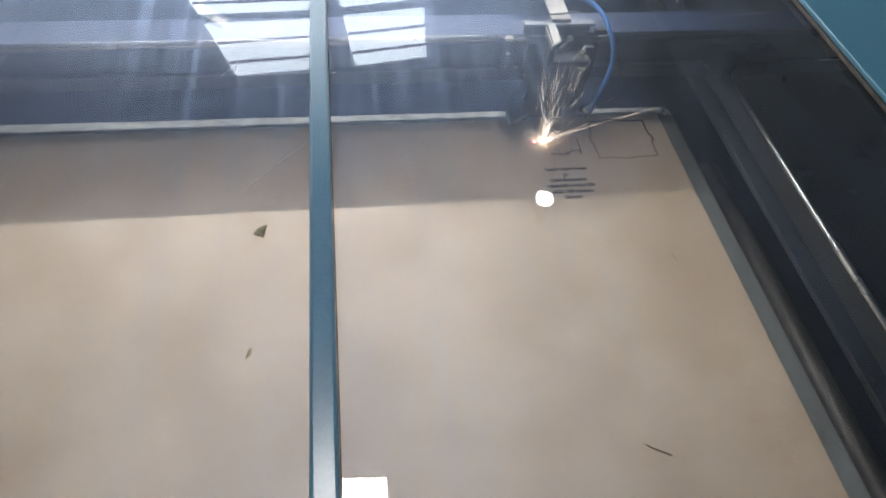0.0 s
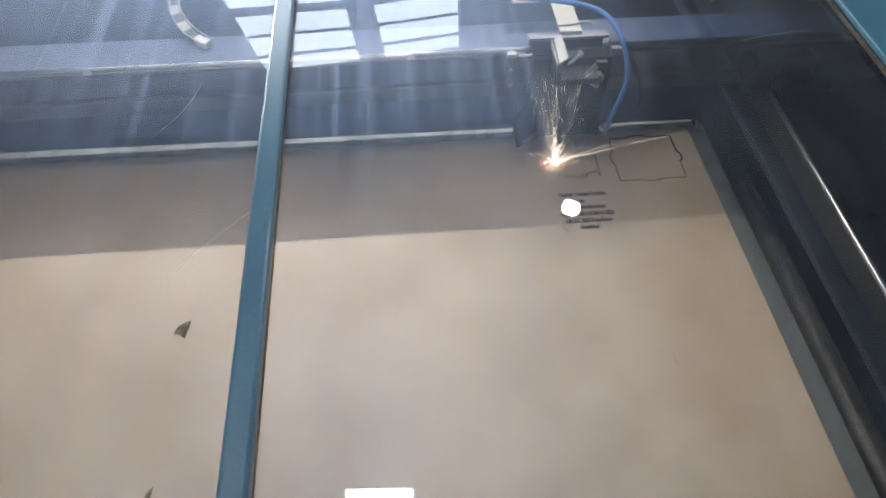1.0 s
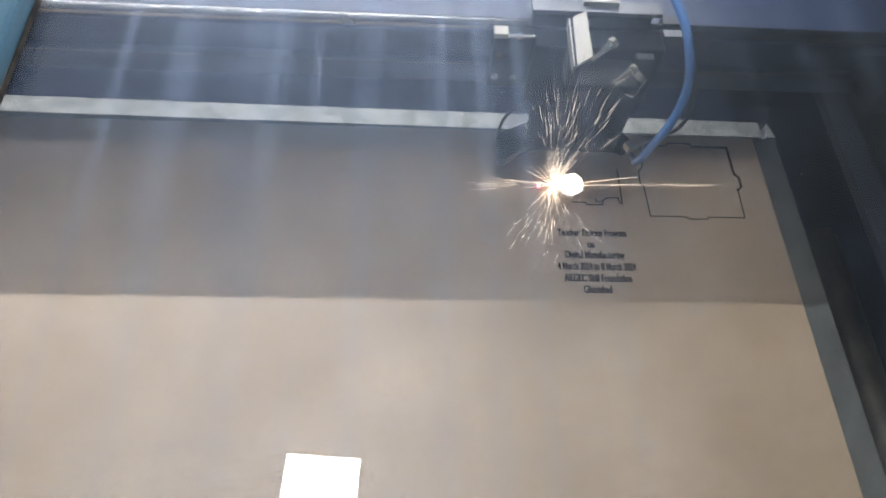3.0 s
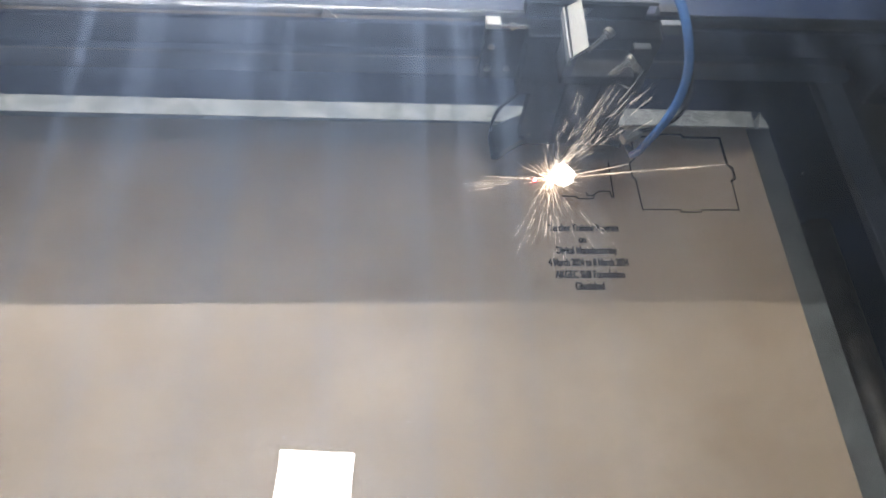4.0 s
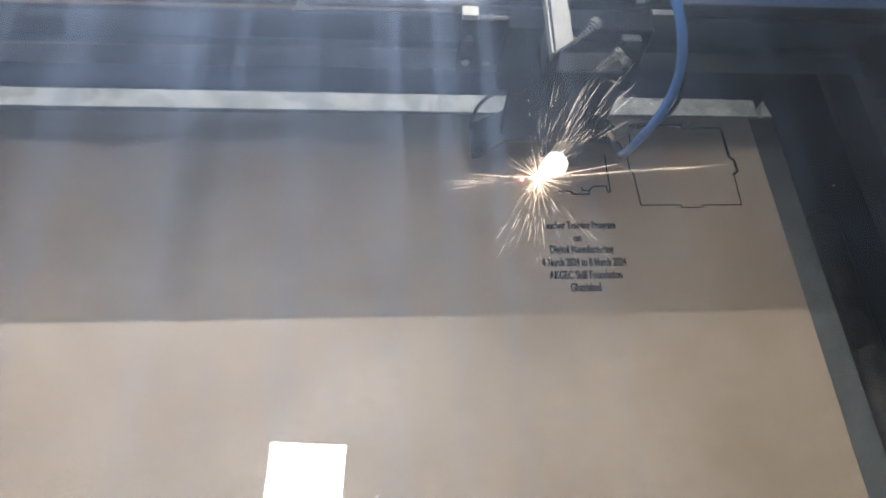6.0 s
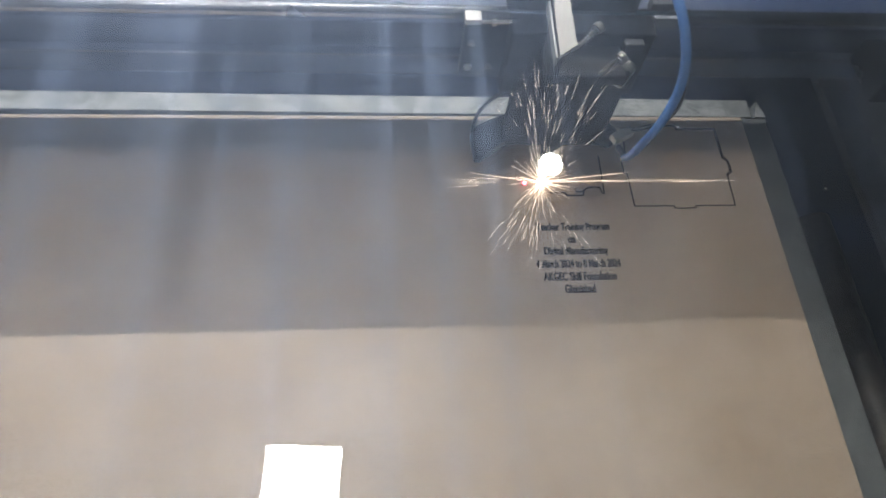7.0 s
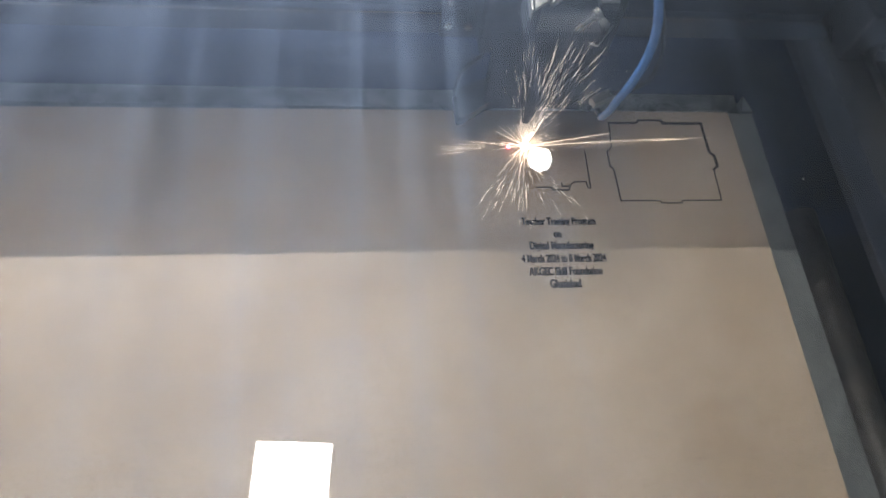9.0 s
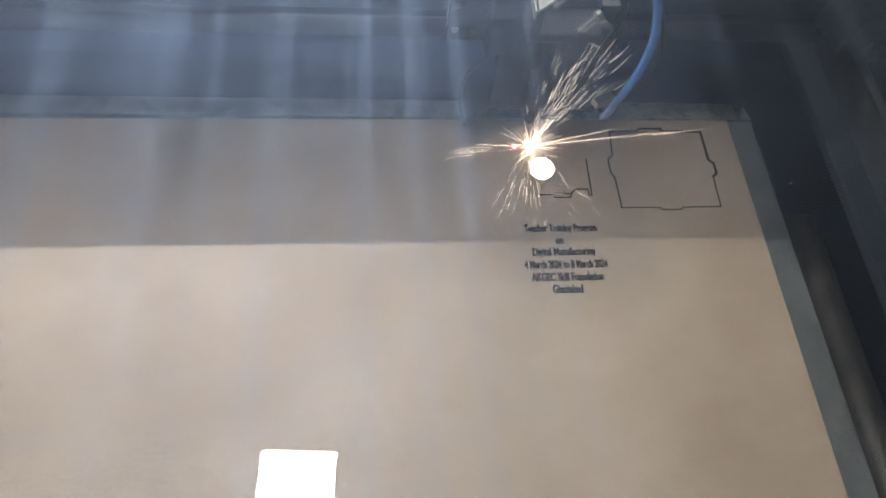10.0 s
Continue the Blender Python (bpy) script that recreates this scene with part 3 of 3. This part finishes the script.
def laser_head():
    h = thing("laser_carriage", "black laser cutting unit with mirror mount and blue air hose", "laser unit")
    boxes("carriage", MATTE, h, (-0.041, 0.046, 0.010, 0.0265, 0.090, 0.143), bevel=0.0015, label="black carriage block")
    boxes("carriage_plate", ANODISED, h, (-0.0440, 0.0415, 0.0265, 0.0375, 0.1545, 0.1575), bevel=0.0006, label="grey metal top plate")
    boxes("riser", MATTE, h, (-0.042, 0.036, 0.0280, 0.0360, 0.1432, 0.1545))
    boxes("drop_plate", MATTE, h, (-0.030, 0.043, 0.0135, 0.0225, 0.030, 0.092), bevel=0.001, label="black carrier plate of the lens tube")
    # lens tube and nozzle
    bm = bmesh.new()
    rod(bm, (0, 0, 0.062), (0, 0, 0.125), 0.0110, 28)
    rod(bm, (0, 0, 0.034), (0, 0, 0.056), 0.003, 24, 0.0075)
    part("nozzle", bm, PLASTIC, h, "dark lens tube with tapered nozzle")
    bm = bmesh.new()
    rod(bm, (0, 0, 0.056), (0, 0, 0.0585), 0.0085, 28)
    rod(bm, (0, 0, 0.0600), (0, 0, 0.0620), 0.0095, 28)
    part("collar_ring", bm, DARK, h, "dark knurled metal rings")
    # third mirror on its tilted mount, with three sprung adjusting screws
    mount = boxes("mirror_mount", PLASTIC, h, (-0.0215, 0.026, -0.014, 0.030, 0.126, 0.1335), bevel=0.0015, label="black mirror mount block")
    def leaf(name, material, ring, thick, label):
        bm = bmesh.new()
        hi = [bm.verts.new(p) for p in ring]
        lo = [bm.verts.new(Vector(p) - Vector((0, 0, thick))) for p in ring]
        bm.faces.new(hi)
        bm.faces.new(lo[::-1])
        for k in range(4):
            bm.faces.new((hi[k], lo[k], lo[(k + 1) % 4], hi[(k + 1) % 4]))
        bmesh.ops.recalc_face_normals(bm, faces=bm.faces)
        return part(name, bm, material, mount, label)

    leaf("mirror_plate", PLATE, [(-0.0229, 0.0080, 0.1690), (-0.0137, 0.0140, 0.1690), (-0.0144, -0.0244, 0.1690), (-0.0247, -0.0324, 0.1690)], 0.002, "grey plated mirror plate")
    leaf("mirror_edge", PLATE, [(-0.0257, 0.0072, 0.1685), (-0.0245, 0.0078, 0.1685), (-0.0257, -0.0332, 0.1685), (-0.0268, -0.0326, 0.1685)], 0.006, "bright edge of the mirror glass")
    boxes("plate_stay", BLACK, mount, (-0.0215, -0.0145, -0.0130, 0.0080, 0.1300, 0.1669), bevel=0.001)
    for (ax, ay, az), (bx, by, bz) in (((-0.0085, 0.0255, 0.147), (0.0015, 0.0320, 0.150)), ((-0.0060, -0.0040, 0.147), (0.0055, 0.0050, 0.151)), ((0.0075, -0.0190, 0.143), (0.0170, -0.0135, 0.147))):
        p, q = Vector((ax, ay, az)), Vector((bx, by, bz))
        d = (q - p).normalized()
        u = d.cross(Vector((0, 0, 1))).normalized()
        w = d.cross(u)
        bm = bmesh.new()
        n, ring = 84, []
        for k in range(n + 1):
            c = p + (q - p) * (k / n) + (u * math.cos(k / n * 44) + w * math.sin(k / n * 44)) * 0.0024
            o = (u * math.cos(k / n * 44) + w * math.sin(k / n * 44)) * 0.0005
            ring.append([bm.verts.new(c + o), bm.verts.new(c - o * 0.5 + d * 0.00045), bm.verts.new(c - o * 0.5 - d * 0.00045)])
        for e, f in zip(ring, ring[1:]):
            for k in range(3):
                bm.faces.new((e[k], e[(k + 1) % 3], f[(k + 1) % 3], f[k]))
        part("spring", bm, STEEL, mount, "bright coil spring")
        bm = bmesh.new()
        rod(bm, p - d * 0.002, q + d * 0.001, 0.0012, 10)
        rod(bm, q, q + d * 0.0035, 0.0034, 16)
        part("adjusting_screw", bm, BRASS, mount, "worn metal adjusting screw")
    boxes("cable_clip", BLACK, h, (0.026, 0.038, 0.004, 0.0098, 0.1345, 0.1405), bevel=0.001)
    bm = bmesh.new()
    rod(bm, (0.0235, -0.005, 0.119), (0.032, 0.004, 0.126), 0.0062, 18)
    part("knurled_knob", bm, BRASS, h, "worn grey knob")
    boxes("limit_block", CREAM, h, (-0.068, -0.0585, 0.0145, 0.0225, 0.1435, 0.1475), bevel=0.0005, label="small white plastic limit block")
    bm = bmesh.new()
    rod(bm, (-0.0585, 0.0165, 0.1445), (-0.041, 0.0165, 0.1445), 0.0013, 10)
    rod(bm, (-0.0525, 0.0165, 0.1445), (-0.0495, 0.0165, 0.1445), 0.0026, 6)
    part("threaded_stud", bm, STEEL, h, "thin steel stud with nut")
    boxes("sensor_arm", MATTE, h, (-0.067, -0.041, 0.0195, 0.0262, 0.095, 0.1434), bevel=0.0006)
    for x, z in ((-0.062, 0.105), (-0.049, 0.105), (-0.062, 0.125)):
        bm = bmesh.new()
        rod(bm, (x, 0.0178, z), (x, 0.0196, z), 0.0025, 14)
        part("bolt_head", bm, BRASS, h)
    boxes("belt_clamp", ANODISED, h, (0.0475, 0.0625, 0.024, 0.031, 0.134, 0.142), bevel=0.0005, label="grey belt clamp")
    boxes("belt_clamp", BLACK, h, (0.0475, 0.0615, 0.034, 0.041, 0.136, 0.144), bevel=0.0005, label="grey belt clamp")
    # black extraction hood curving round the nozzle
    outer = [(-0.0510, -0.002), (-0.0525, 0.021), (-0.0500, 0.0255), (-0.020, 0.0405), (-0.012, 0.042), (0.036, 0.042), (0.043, 0.0405), (0.056, 0.0245), (0.058, 0.020)]
    inner = [(0.050, 0.010), (0.030, 0.020), (0.012, 0.024), (-0.012, 0.022), (-0.030, 0.012), (-0.042, 0.002), (-0.046, -0.002)]
    bm = bmesh.new()
    rim = outer + inner
    lo = [bm.verts.new((x, y, 0.0300)) for x, y in rim]
    hi = [bm.verts.new((x * 0.97, y * 0.97 + 0.0005, 0.0385)) for x, y in rim]
    bm.faces.new(hi)
    bm.faces.new(lo[::-1])
    for k in range(len(rim)):
        q = (k + 1) % len(rim)
        bm.faces.new((lo[k], lo[q], hi[q], hi[k]))
    bmesh.ops.bevel(bm, geom=list(bm.edges), offset=0.001, segments=1, affect="EDGES")
    part("hood", bm, PLASTIC, h, "black plastic extraction hood")
    plug = boxes("plug", CREAM, h, (-0.0085, 0.0085, -0.0035, 0.0035, -0.003, 0.003), bevel=0.0006, label="pale grey cable plug")
    plug.matrix_local = Matrix.Translation((0.0565, 0.0135, 0.0425)) @ Euler((0, 0, radians(28))).to_matrix().to_4x4()
    pipe("cable", [(-0.0505, 0.021, 0.036), (-0.0520, 0.018, 0.052), (-0.0475, 0.024, 0.060), (-0.038, 0.028, 0.066), (-0.034, 0.0215, 0.078), (-0.034, 0.0205, 0.092)], 0.0013, PLASTIC, h, "thin black cable", 8)
    pipe("cable", [(0.063, 0.017, 0.044), (0.078, 0.012, 0.055), (0.090, 0.018, 0.058), (0.100, 0.034, 0.062), (0.098, 0.045, 0.080), (0.085, 0.050, 0.110), (0.060, 0.045, 0.135)], 0.0016, PLASTIC, h, "thin black cable", 8)
    boxes("cable_bracket", CREAM, h, (-0.052, -0.0105, 0.0905, 0.106, 0.1595, 0.1610), (-0.0105, 0.0128, 0.0335, 0.106, 0.1595, 0.1610), (-0.0105, 0.0128, 0.0320, 0.0335, 0.1575, 0.1610), label="bent cream metal bracket")
    pipe("cable_tie", [(-0.0115, 0.043, 0.1615), (0.0, 0.0415, 0.1625), (0.0128, 0.044, 0.1620), (0.022, 0.051, 0.1605), (0.028, 0.046, 0.1595)], 0.0009, CREAM, h, "pale loose cable tie", 8)
    bm = bmesh.new()
    rod(bm, (0.0540, 0.006, 0.038), (0.0418, -0.0262, 0.0715), 0.0022, 12)
    part("hose_fitting", bm, PLASTIC, h, "thin black hose fitting")
    pipe("air_hose", [(0.0415, -0.0265, 0.0720), (0.0375, -0.0310, 0.0770), (0.0365, -0.0400, 0.0900), (0.0360, -0.0450, 0.1100), (0.0395, -0.0460, 0.1260), (0.0454, -0.0394, 0.1390), (0.0474, -0.0335, 0.1540), (0.0430, -0.0270, 0.1730), (0.0380, -0.0080, 0.1860), (0.0300, 0.0187, 0.1900), (0.0115, 0.0357, 0.1890), (-0.0027, 0.0485, 0.1850), (-0.0200, 0.0620, 0.1800), (-0.0500, 0.0850, 0.1700)],
         0.0027, HOSE, h, "blue plastic air hose")
    return h


GANTRY = gantry()
HEAD = laser_head()


def sparks():
    """Three bundles of flying sparks: a rising plume, a fan thrown forward, and flat jets."""
    random.seed(5)
    g, u = random.gauss, random.uniform
    made = []

    def streak(bm, d, r0, l, w):
        d = Vector(d).normalized()
        lift = Vector((0, 0, 0.001))
        rod(bm, d * r0 + lift, d * (r0 + l) + lift, w * 0.95, 4, w * 0.35)

    bm = bmesh.new()
    for i in range(200):
        far = random.random() ** 1.5
        streak(bm, (g(-0.07, 0.16), g(-0.15, 0.10), 1.0), 0.006 + 0.115 * far, u(0.006, 0.026), u(0.00004, 0.00007))
    for i in range(40):
        streak(bm, (g(-0.04, 0.24), g(-0.12, 0.15), 1.0), u(0.02, 0.13), u(0.0008, 0.0022), u(0.00006, 0.00011))
    made.append(part("spark_plume", bm, SPARK))
    tagged(made[-1], "plume of fine glowing sparks rising from the cut", "sparks", kind="stuff")
    bm = bmesh.new()
    for i in range(80):
        far = random.random() ** 1.3
        streak(bm, (g(-0.25, 0.36), -1.0, u(0.03, 0.50)), 0.003 + 0.075 * far, u(0.004, 0.020), u(0.00005, 0.00010))
    made.append(part("spark_fan", bm, SPARK))
    tagged(made[-1], "fan of fine glowing sparks thrown over the sheet", "sparks", kind="stuff")
    bm = bmesh.new()
    for i in range(60):
        an = u(0, 6.283)
        streak(bm, (math.cos(an), math.sin(an), u(0.02, 0.5)), 0.002, u(0.006, 0.026), u(0.00007, 0.00014))
    for i in range(12):
        streak(bm, (-1, g(-0.02, 0.09), abs(g(0, 0.03))), u(0.003, 0.05), u(0.010, 0.030), u(0.00006, 0.00011))
    for dy, n, far in ((0.16, 5, 0.075), (0.055, 8, 0.13)):
        for i in range(n):
            streak(bm, (1, dy + g(0, 0.008), 0.012 + abs(g(0, 0.01))), 0.002 + random.random() ** 2 * far, u(0.020, 0.060), u(0.00006, 0.00011))
    made.append(part("spark_jets", bm, SPARK))
    tagged(made[-1], "flat jets of glowing sparks skimming the sheet", "sparks", kind="stuff")
    return made


PLUME, FAN, JETS = sparks()
bm = bmesh.new()
bmesh.ops.create_icosphere(bm, subdivisions=3, radius=0.0030)
smooth(bm)
HOT_SPOT = tagged(part("burning_point", bm, HOT), "white-hot burning point on the sheet", "burning point")
bm = bmesh.new()
rod(bm, (-0.013, -0.0005, 0.0003), (-0.013, -0.0005, 0.0009), 0.0014, 16)
POINTER = tagged(part("pointer_dot", bm, RED_DOT), "small red pointer light on the sheet", "light dot")



def scrap(name, label, pts, z, thick, material):
    bm = bmesh.new()
    n = len(pts)
    lo = [bm.verts.new((x, y, z)) for x, y in pts]
    hi = [bm.verts.new((x, y, z + thick * (0.6 + 0.8 * (i % 2)))) for i, (x, y) in enumerate(pts)]
    bm.faces.new(hi)
    bm.faces.new(lo[::-1])
    for k in range(n):
        bm.faces.new((lo[k], lo[(k + 1) % n], hi[(k + 1) % n], hi[k]))
    return tagged(part(name, bm, material), label, "scrap")


SHEET_TOP = LID_Z + 0.0002
scrap("wood_chip", "small torn brown chip lying on the acrylic lid", [(-0.4859, -0.4380), (-0.4835, -0.4335), (-0.4781, -0.4303), (-0.4788, -0.4345), (-0.4801, -0.4413), (-0.4825, -0.4390)], SHEET_TOP, 0.0008, LEAF)
scrap("wood_splinter", "thin dark splinter lying on the acrylic lid", [(-0.4851, -0.5245), (-0.4843, -0.5200), (-0.4821, -0.5168), (-0.4825, -0.5205)], SHEET_TOP, 0.0009, LEAF)
mark = pipe("pencil_mark", [(-0.2345, -0.4700, LID_Z + 0.0003), (-0.2335, -0.4780, LID_Z + 0.0003), (-0.2315, -0.4775, LID_Z + 0.0003), (-0.2310, -0.4735, LID_Z + 0.0003), (-0.2285, -0.4760, LID_Z + 0.0003), (-0.2270, -0.4715, LID_Z + 0.0003)], 0.00022, LEAF, None)
tagged(mark, "faint brown scribble on the acrylic lid", "mark")
def dust():
    """Pale dust specks lying on the lid, thickest towards the right-hand frame."""
    random.seed(11)
    bm = bmesh.new()
    for i in range(100):
        x, y, r = -0.022 - 0.42 * random.random() ** 2.2, random.uniform(-0.62, 0.08), 0.00012 + 0.00016 * random.random() ** 3
        turn = Matrix.Rotation(random.uniform(0, 6.28), 4, "Z") @ Matrix.Diagonal((random.uniform(1.0, 2.2), 1.0, 0.4, 1.0))
        bmesh.ops.create_icosphere(bm, subdivisions=1, radius=r, matrix=Matrix.Translation((x, y, LID_Z + 0.0002)) @ turn)
    tagged(part("dust_specks", bm, SCRATCH), "pale dust specks scattered on the acrylic lid", "dust", kind="stuff")


dust()
hair = pipe("bent_fibre", [(-0.2891, -0.5897, LID_Z + 0.0004), (-0.2874, -0.5925, LID_Z + 0.0006), (-0.2844, -0.5927, LID_Z + 0.0004), (-0.2782, -0.5967, LID_Z + 0.0004)], 0.00038, FIBRE, None)
tagged(hair, "thin bent brown fibre lying on the lid", "fibre")
for i, (x, y, sx, sy) in enumerate(((-0.015, -0.3217, 0.0022, 0.0006), (-0.0108, -0.267, 0.0016, 0.0005), (-0.021, -0.12, 0.001, 0.0008), (-0.006, -0.21, 0.0011, 0.0005))):
    scrap("debris_crumb", "tiny crumb of cut wood on the sheet", [(x, y), (x + sx * 0.6, y - sy * 0.3), (x + sx, y + sy * 0.4), (x + sx * 0.4, y + sy)], 0.0001, 0.0005, CREAM if i % 2 else LEAF)

# ---------------------------------------------------------------- what moves
BURN = [(0.0, -0.1736, -0.0478), (0.5, -0.1762, -0.0469), (1.0, -0.1777, -0.0476), (1.5, -0.1803, -0.0507), (2.0, -0.1838, -0.0543), (2.5, -0.1850, -0.0576), (4.0, -0.1778, -0.0573), (4.5, -0.1817, -0.0589), (5.0, -0.1843, -0.0582), (5.5, -0.1840, -0.0595), (7.0, -0.1759, -0.0633), (7.5, -0.1729, -0.0626), (8.0, -0.1737, -0.0585), (8.2, -0.1766, -0.0430), (8.5, -0.1766, -0.0420), (9.0, -0.1744, -0.0356), (9.5, -0.1720, -0.0335), (10.0, -0.1708, -0.0275)]


BEAM = [(0.0, -0.0501), (0.5, -0.0479), (1.0, -0.0467), (1.5, -0.0504), (2.0, -0.0540), (2.5, -0.0556), (4.0, -0.0583), (4.5, -0.0591), (5.0, -0.0597), (5.5, -0.0606), (7.0, -0.0662), (7.5, -0.0632), (8.0, -0.0587), (8.2, -0.0390), (8.5, -0.0375), (9.0, -0.0338), (9.5, -0.0305), (10.0, -0.0257)]


def motions():
    walk(GANTRY, [(t, pose(0, y, 0)) for t, y in BEAM])
    # the bundles flicker; fan and jets lean up into the plume while the cut starts
    fan_lean = {0.0: -36, 0.5: -36, 1.0: -34, 1.5: -30, 2.0: -20, 2.5: -4}
    jet_lean = {0.0: -16, 0.5: -16, 1.0: -14, 1.5: -10, 2.0: -4}
    flicker = [(t, x, y, math.sin(i * 2.3)) for i, (t, x, y) in enumerate(BURN)]
    walk(PLUME, [(t, pose(x, y, 0, 2.5 * w, 3.0 * w, 20 * w)) for t, x, y, w in flicker])
    walk(FAN, [(t, pose(x, y, 0, fan_lean.get(t, 0), 0, 5 * w)) for t, x, y, w in flicker])
    walk(JETS, [(t, pose(x, y, 0, 0, jet_lean.get(t, 0), 3.5 * w)) for t, x, y, w in flicker])
    for ob in (HOT_SPOT, POINTER):
        walk(ob, [(t, pose(x, y, 0)) for t, x, y in BURN])
    # the unit trails the cut slightly
    walk(HEAD, [(t, pose(x - 0.001 * max(0.0, t - 2.5), y - 0.0012, 0)) for t, x, y in BURN])


motions()
